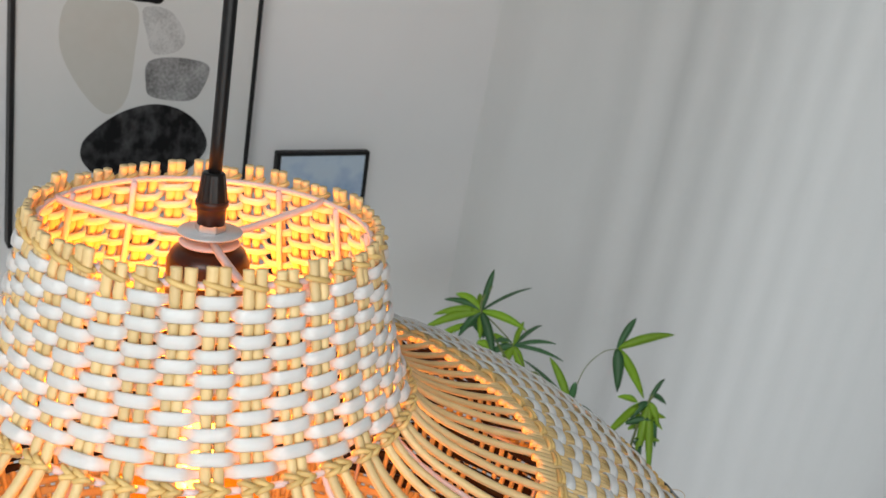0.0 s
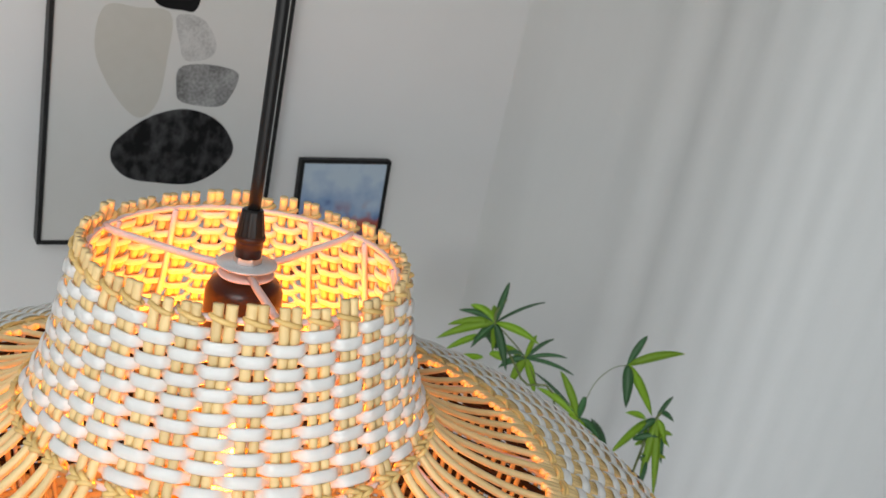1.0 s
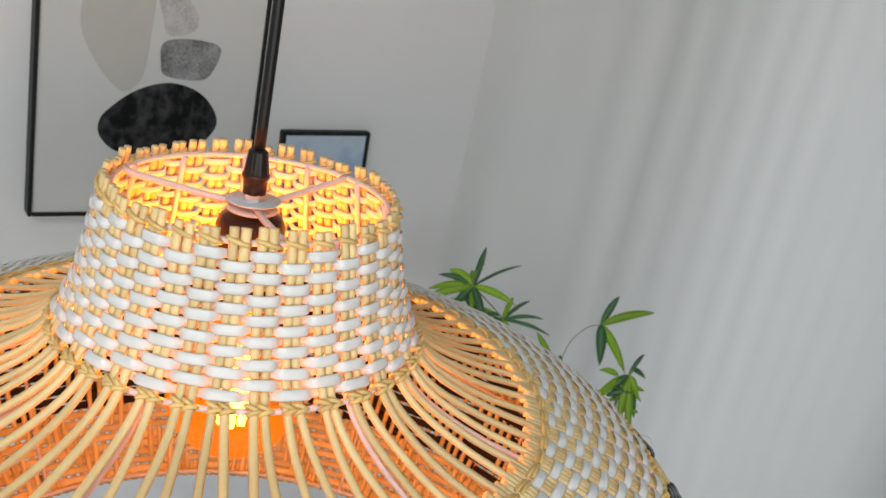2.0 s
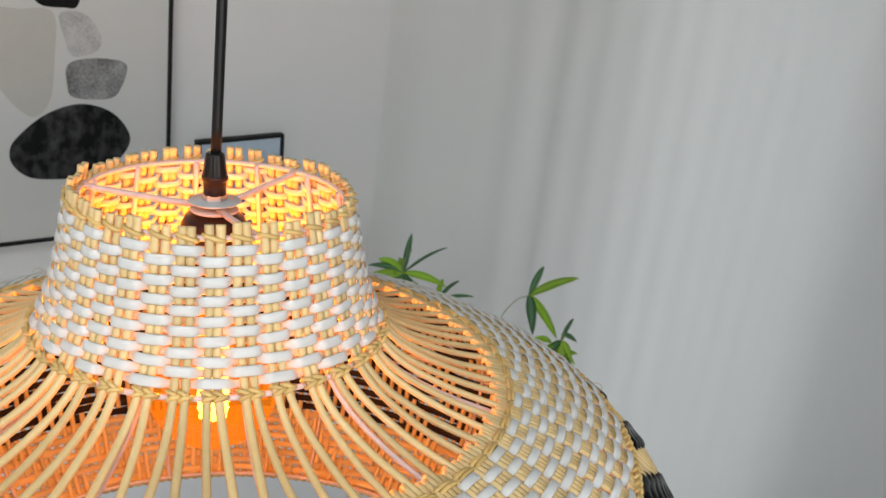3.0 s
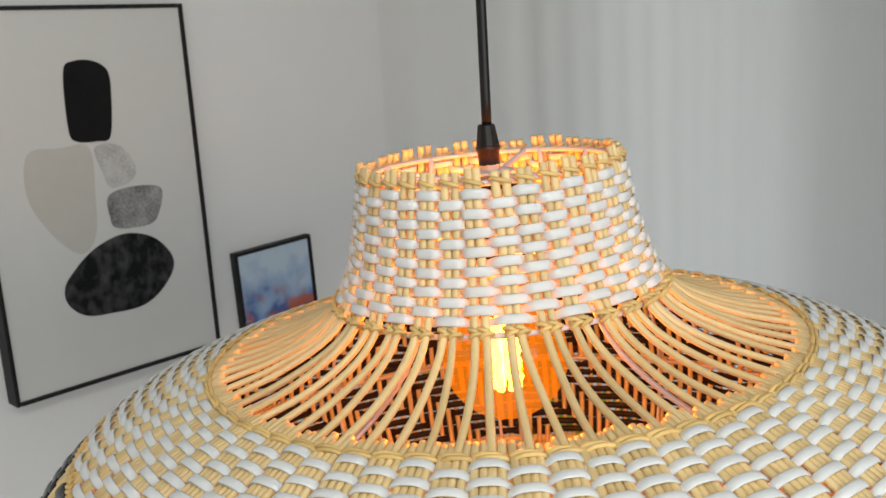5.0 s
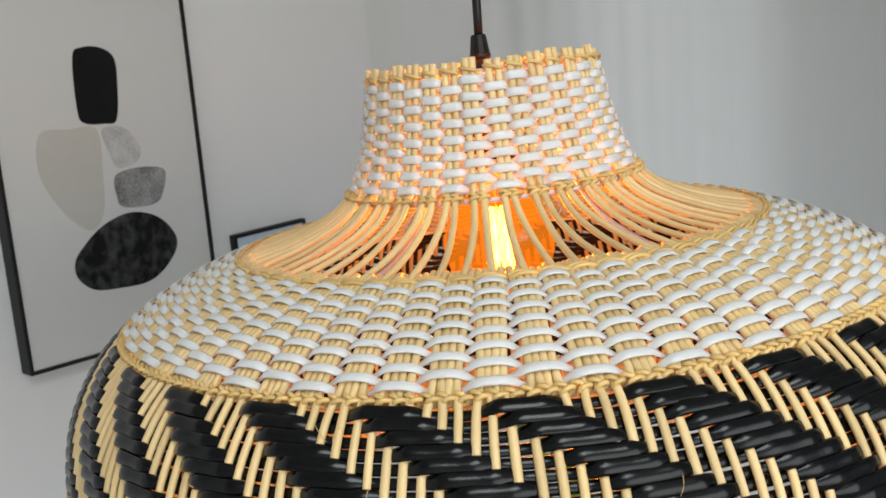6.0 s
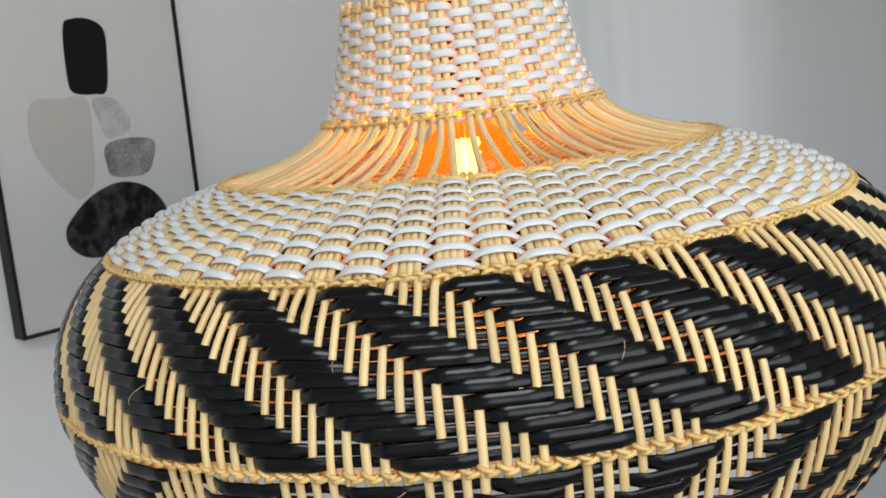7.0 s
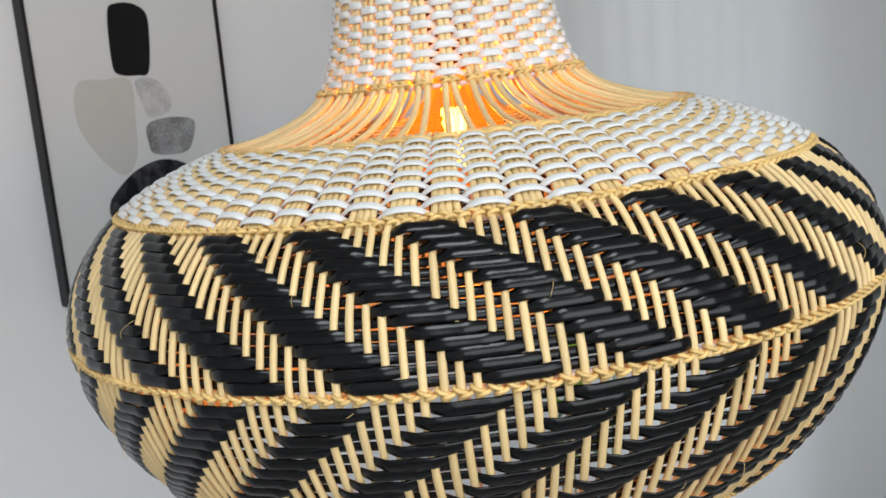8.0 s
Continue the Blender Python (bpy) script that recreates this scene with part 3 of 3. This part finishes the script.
def stray_fibres(count):
    """Thin split hairs that stand off the weave."""
    pieces = []
    for _ in range(count):
        s = WIGGLE.uniform(S3, S6)
        th = WIGGLE.uniform(-math.pi, math.pi)
        r, z, nr, nz = (float(x) for x in on_profile(s))
        bend, ln, turn = WIGGLE.uniform(0.2, 0.9), WIGGLE.uniform(0.006, 0.02), WIGGLE.uniform(-1, 1)
        base = np.array([(r + 0.002 * nr) * math.cos(th), (r + 0.002 * nr) * math.sin(th), z + 0.002 * nz])
        out = np.array([nr * math.cos(th), nr * math.sin(th), nz])
        side = np.array([-math.sin(th), math.cos(th), 0.0]) * turn + np.array([0, 0, -bend])
        pts = [base + out * ln * 0.5 * math.sin(u * 2.2) + side * ln * u for u in np.linspace(0, 1, 7)]
        pieces.append(tube(pts, 0.00018, 4))
    v, f = join(pieces)
    tagged(mesh_object("stray_fibre", v, f, M_BIND, lamp, "thin split rattan hairs"), kind="stuff")


stray_fibres(70)


def ring(name, s, inset, radius):
    r, z, nr, nz = (float(x) for x in on_profile(s))
    a = np.arange(96) * 2 * np.pi / 96
    v, f = tube(np.stack([(r - inset * nr) * np.cos(a), (r - inset * nr) * np.sin(a), np.full(96, z - inset * nz)], 1), radius, 8, True)
    return mesh_object(name, v, f, M_WIRE, lamp)


for s, inset in ((S1 + 0.0085, 0.0042), (S2 + 0.0035, 0.0042), (S4, 0.0042), (S5, 0.0042), (S6 - 0.002, 0.0042)):
    ring("wire_ring", s, inset, 0.0019)
for k in range(12):
    s = np.linspace(S1 + 0.0085, S6 - 0.002, 40)
    r, z, nr, nz = on_profile(s)
    th = math.radians(13) + k * math.pi / 6
    v, f = tube(np.stack([(r - 0.0062 * nr) * math.cos(th), (r - 0.0062 * nr) * math.sin(th), z - 0.0062 * nz], 1), 0.0019, 7)
    mesh_object("wire_rib", v, f, M_WIRE, lamp)

WASH_Z = 0.0793
ARM_TURN = -98
r_top, z_top, n_r, n_z = (float(x) for x in on_profile(S1 + 0.0085))
for k in range(3):
    th = math.radians(ARM_TURN + 120 * k)
    d = np.array([math.cos(th), math.sin(th)])
    pts = [(*(d * q), z) for q, z in ((0.008, WASH_Z - 0.0035), (0.03, WASH_Z - 0.003), (r_top - 0.012, z_top - 0.0025), (r_top - 0.004, z_top))]
    v, f = tube(pts, 0.0023, 8)
    mesh_object("spider_arm", v, f, M_WIRE, lamp)


def turned(name, profile, mat, parent, label="", seg=32):
    v, f = lathe(profile, seg)
    return mesh_object(name, v, f, mat, parent, label)


turned("washer", [(0, WASH_Z - 0.0010), (0.0168, WASH_Z - 0.0010), (0.0175, WASH_Z - 0.0004), (0.0172, WASH_Z + 0.0004), (0, WASH_Z + 0.0007)], M_WASHER, lamp, "round white metal washer")
turned("washer", [(0, WASH_Z - 0.0075), (0.0155, WASH_Z - 0.0072), (0.0165, WASH_Z - 0.0062), (0.0155, WASH_Z - 0.0055), (0, WASH_Z - 0.0055)], M_WIRE, lamp)
bm = bmesh.new()
bmesh.ops.create_cone(bm, cap_ends=True, segments=6, radius1=0.0085, radius2=0.0085, depth=0.0042, matrix=Matrix.Translation((0, 0, WASH_Z + 0.0028)))
bmesh.ops.bevel(bm, geom=list(bm.edges), offset=0.0005, segments=2, affect="EDGES")
part("hex_nut", bm, M_STEEL, lamp, "bright hexagonal steel nut")
turned("grip_base", [(0, 0.0838), (0.0074, 0.0838), (0.0078, 0.092), (0.0082, 0.0938), (0.0088, 0.0942), (0.0088, 0.0966), (0.0082, 0.0972), (0, 0.0972)], M_SOCKET, lamp)
grip_prof = [(0, 0.0968), (0.0080, 0.0968), (0.0078, 0.0985), (0.0060, 0.1115), (0.0052, 0.1124), (0, 0.1124)]
gv, gf = lathe(grip_prof, 48)
gv = [(x * (1 + (0.03 if i % 4 < 2 and 48 <= i < 48 * 4 else 0)), y * (1 + (0.03 if i % 4 < 2 and 48 <= i < 48 * 4 else 0)), z) for i, (x, y, z) in enumerate(gv)]
mesh_object("cord_grip", gv, gf, M_PLASTIC, lamp, "ribbed black plastic cord grip", smooth=False)
cord_pts = [(0.0006 * math.sin(z * 9), 0.0006 * math.cos(z * 7) - 0.0006, z) for z in np.linspace(0.105, CEIL - LZ - 0.02, 40)]
v, f = tube(cord_pts, 0.0036, 12)
mesh_object("cord", v, f, M_PLASTIC, lamp, "round black power cord").matrix_basis = HANG.inverted()
turned("ceiling_rose", [(0, CEIL - LZ), (0.05, CEIL - LZ), (0.05, CEIL - LZ - 0.02), (0.03, CEIL - LZ - 0.03), (0, CEIL - LZ - 0.03)], M_PLASTIC, lamp).matrix_basis = HANG.inverted()
turned("socket", [(0, 0.0715), (0.012, 0.0712), (0.0195, 0.0685), (0.0222, 0.063), (0.0226, 0.05), (0.0222, 0.03), (0.0215, 0.012), (0.0185, 0.004), (0.0150, 0.004), (0.0150, 0.02), (0, 0.02)],
       M_SOCKET, lamp, "dark bakelite bulb socket")
# amber globe bulb
BR, BC = 0.0465, -0.0590
prof = [(0.0132, 0.012), (0.0135, 0.002), (0.017, -0.008)]
for a in np.linspace(58, -90, 24):
    prof.append((max(BR * math.cos(math.radians(a)), 0.0), BC + BR * math.sin(math.radians(a))))
bulb = turned("bulb", prof, M_GLASS, lamp, "amber glass globe bulb, lit", 40)
bulb.visible_shadow = False
turned("screw_base", [(0, 0.018), (0.0128, 0.018), (0.0128, 0.006), (0.0124, 0.004), (0, 0.004)], M_STEEL, bulb)
for k in range(6):
    th = k * math.pi / 3
    zz = np.linspace(-0.030, -0.084, 14)
    rr = 0.0086 + 0.0014 * np.sin(np.arange(14) * 2.4)
    v, f = tube(np.stack([rr * np.cos(th + 0.15 * np.sin(zz * 300)), rr * np.sin(th + 0.15 * np.sin(zz * 300)), zz], 1), 0.0029, 6)
    fil = mesh_object("filament", v, f, M_FILAMENT, bulb)
    fil.visible_shadow = False
v, f = tube([(0, 0, 0.005), (0, 0, -0.03), (0, 0, -0.086)], 0.0012, 6)
mesh_object("stem", v, f, M_STEEL, bulb).visible_shadow = False


# ---------- bamboo plant ----------
plant = new("bamboo_plant")
POT = (0.98, 0.66)
plant.location = (*POT, FLOOR)
tagged(plant, "slender green bamboo plant in a pot before the curtain", "plant")


def leaf(base, tip, width, mat, droop=0.007):
    b, t = np.array(base) - (*POT, FLOOR), np.array(tip) - (*POT, FLOOR)
    n = 9
    u = np.linspace(0, 1, n)
    c = b + (t - b) * u[:, None]
    c[:, 2] += droop * 4 * u * (1 - u)
    d = (t - b) / np.linalg.norm(t - b)
    view = np.array([0.55, 0.8, -0.2])
    side = np.cross(d, view)
    side /= np.linalg.norm(side) + 1e-9
    up = np.cross(side, d)
    w = 1.3 * width * np.sin(np.pi * np.clip(u * 0.93 + 0.05, 0, 1)) ** 0.7 * (1 - 0.35 * u)
    w[-1] = 0.0004
    verts, faces = [], []
    for i in range(n):
        verts += [c[i] - side * w[i] / 2 + up * 0.0015, c[i] - up * 0.001, c[i] + side * w[i] / 2 + up * 0.0015]
    for i in range(n - 1):
        for s in range(2):
            faces.append((3 * i + s, 3 * i + s + 1, 3 * i + s + 4, 3 * i + s + 3))
    ob = mesh_object("leaf", verts, faces, mat, plant)
    so = ob.modifiers.new("thickness", "SOLIDIFY")
    so.thickness = 0.0005
    return ob


def stem(points, r):
    p = spline(np.array(points) - (*POT, FLOOR), 6)
    v, f = tube(p, r, 7)
    mesh_object("stem", v, f, M_STEM, plant)


NODE_A, NODE_B, NODE_C, NODE_D = (0.807, 0.798, 0.745), (1.028, 0.662, 0.714), (1.072, 0.597, 0.632), (0.949, 0.668, 0.604)
stem([(0.96, 0.66, FLOOR + 0.2), (0.93, 0.69, 0.5), (0.86, 0.75, 0.65), NODE_A, (0.825, 0.805, 0.79)], 0.0022)
stem([(0.99, 0.66, FLOOR + 0.2), (1.05, 0.6, 0.45), (1.06, 0.6, 0.58), NODE_C, (1.088, 0.6, 0.66)], 0.0024)
stem([(0.97, 0.66, FLOOR + 0.2), (0.96, 0.66, 0.45), (0.95, 0.668, 0.58), NODE_D], 0.002)
stem([NODE_D, (0.97, 0.675, 0.67), (1.0, 0.67, 0.705), NODE_B], 0.0008)
NODE_E = (0.862, 0.755, 0.69)
stem([NODE_A, (0.835, 0.778, 0.72), NODE_E, (0.89, 0.735, 0.64)], 0.0014)
G, K = M_LEAF_LIT, M_LEAFD
for node, tips in ((NODE_A, (((0.769, 0.833, 0.767), 0.016, G), ((0.875, 0.744, 0.725), 0.014, G), ((0.83, 0.814, 0.819), 0.011, K), ((0.886, 0.768, 0.798), 0.005, K),
                             ((0.751, 0.839, 0.754), 0.011, K), ((0.715, 0.839, 0.698), 0.015, G), ((0.733, 0.839, 0.725), 0.013, G), ((0.823, 0.754, 0.668), 0.015, K),
                             ((0.81, 0.79, 0.69), 0.013, G), ((0.775, 0.81, 0.69), 0.013, K))),
                   (NODE_B, (((1.118, 0.619, 0.754), 0.016, G), ((1.059, 0.665, 0.771), 0.013, K), ((1.024, 0.633, 0.64), 0.019, K), ((1.078, 0.615, 0.628), 0.016, G))),
                   (NODE_C, (((1.099, 0.598, 0.676), 0.008, K), ((1.085, 0.571, 0.592), 0.013, G), ((1.014, 0.614, 0.58), 0.014, G), ((1.044, 0.566, 0.516), 0.015, G),
                             ((1.066, 0.545, 0.5), 0.014, G), ((1.04, 0.6, 0.6), 0.013, K), ((1.09, 0.57, 0.55), 0.014, K))),
                   (NODE_E, (((0.905, 0.74, 0.735), 0.007, K), ((0.932, 0.722, 0.703), 0.007, K), ((0.948, 0.71, 0.672), 0.007, K), ((0.845, 0.762, 0.628), 0.016, G),
                             ((0.888, 0.735, 0.622), 0.015, G), ((0.825, 0.78, 0.66), 0.013, K), ((0.87, 0.75, 0.74), 0.009, G))),
                   (NODE_D, (((0.921, 0.718, 0.679), 0.014, G), ((0.883, 0.728, 0.642), 0.013, G), ((0.879, 0.742, 0.667), 0.006, K), ((0.951, 0.669, 0.65), 0.012, K),
                             ((0.9, 0.7, 0.58), 0.013, G), ((0.99, 0.64, 0.57), 0.013, K), ((0.97, 0.63, 0.53), 0.014, G)))):
    for tip, w, m in tips:
        leaf(node, tip, w, m)
rng = random.Random(9)
for node, spread, count in ((NODE_A, 0.035, 9), (NODE_D, 0.045, 12), (NODE_C, 0.04, 14)):
    for _ in range(count):
        b = [node[i] + rng.uniform(-spread, spread) * (1.0 if i < 2 else 0.9) - (0.035 if i == 2 else 0) for i in range(3)]
        a = rng.uniform(0, 6.28)
        ln = rng.uniform(0.04, 0.085)
        leaf(b, (b[0] + ln * math.cos(a), b[1] + ln * 0.7 * math.sin(a), b[2] + rng.uniform(-0.05, 0.03)), rng.uniform(0.008, 0.014), rng.choice((M_LEAF_LIT, M_LEAF_LIT, M_LEAFD)), 0.004)
rng = random.Random(7)
for _ in range(34):
    h = rng.uniform(0.1, 0.54)
    b = (0.97 + rng.uniform(-0.06, 0.08), 0.65 + rng.uniform(-0.05, 0.05), h)
    a = rng.uniform(0, 6.28)
    leaf(b, (b[0] + 0.1 * math.cos(a), b[1] + 0.1 * math.sin(a), h + rng.uniform(-0.05, 0.05)), 0.014, rng.choice((G, K)))
pv, pf = lathe([(0, 0.0), (0.085, 0.0), (0.09, 0.006), (0.115, FLOOR + 0.2), (0.12, 0.23), (0.112, 0.232), (0.108, 0.21), (0, 0.205)], 40)
mesh_object("pot", pv, pf, M_POT, plant, "white ceramic pot")
turned("soil", [(0, 0.2105), (0.1, 0.2125), (0.107, 0.209)], M_SOIL, plant)
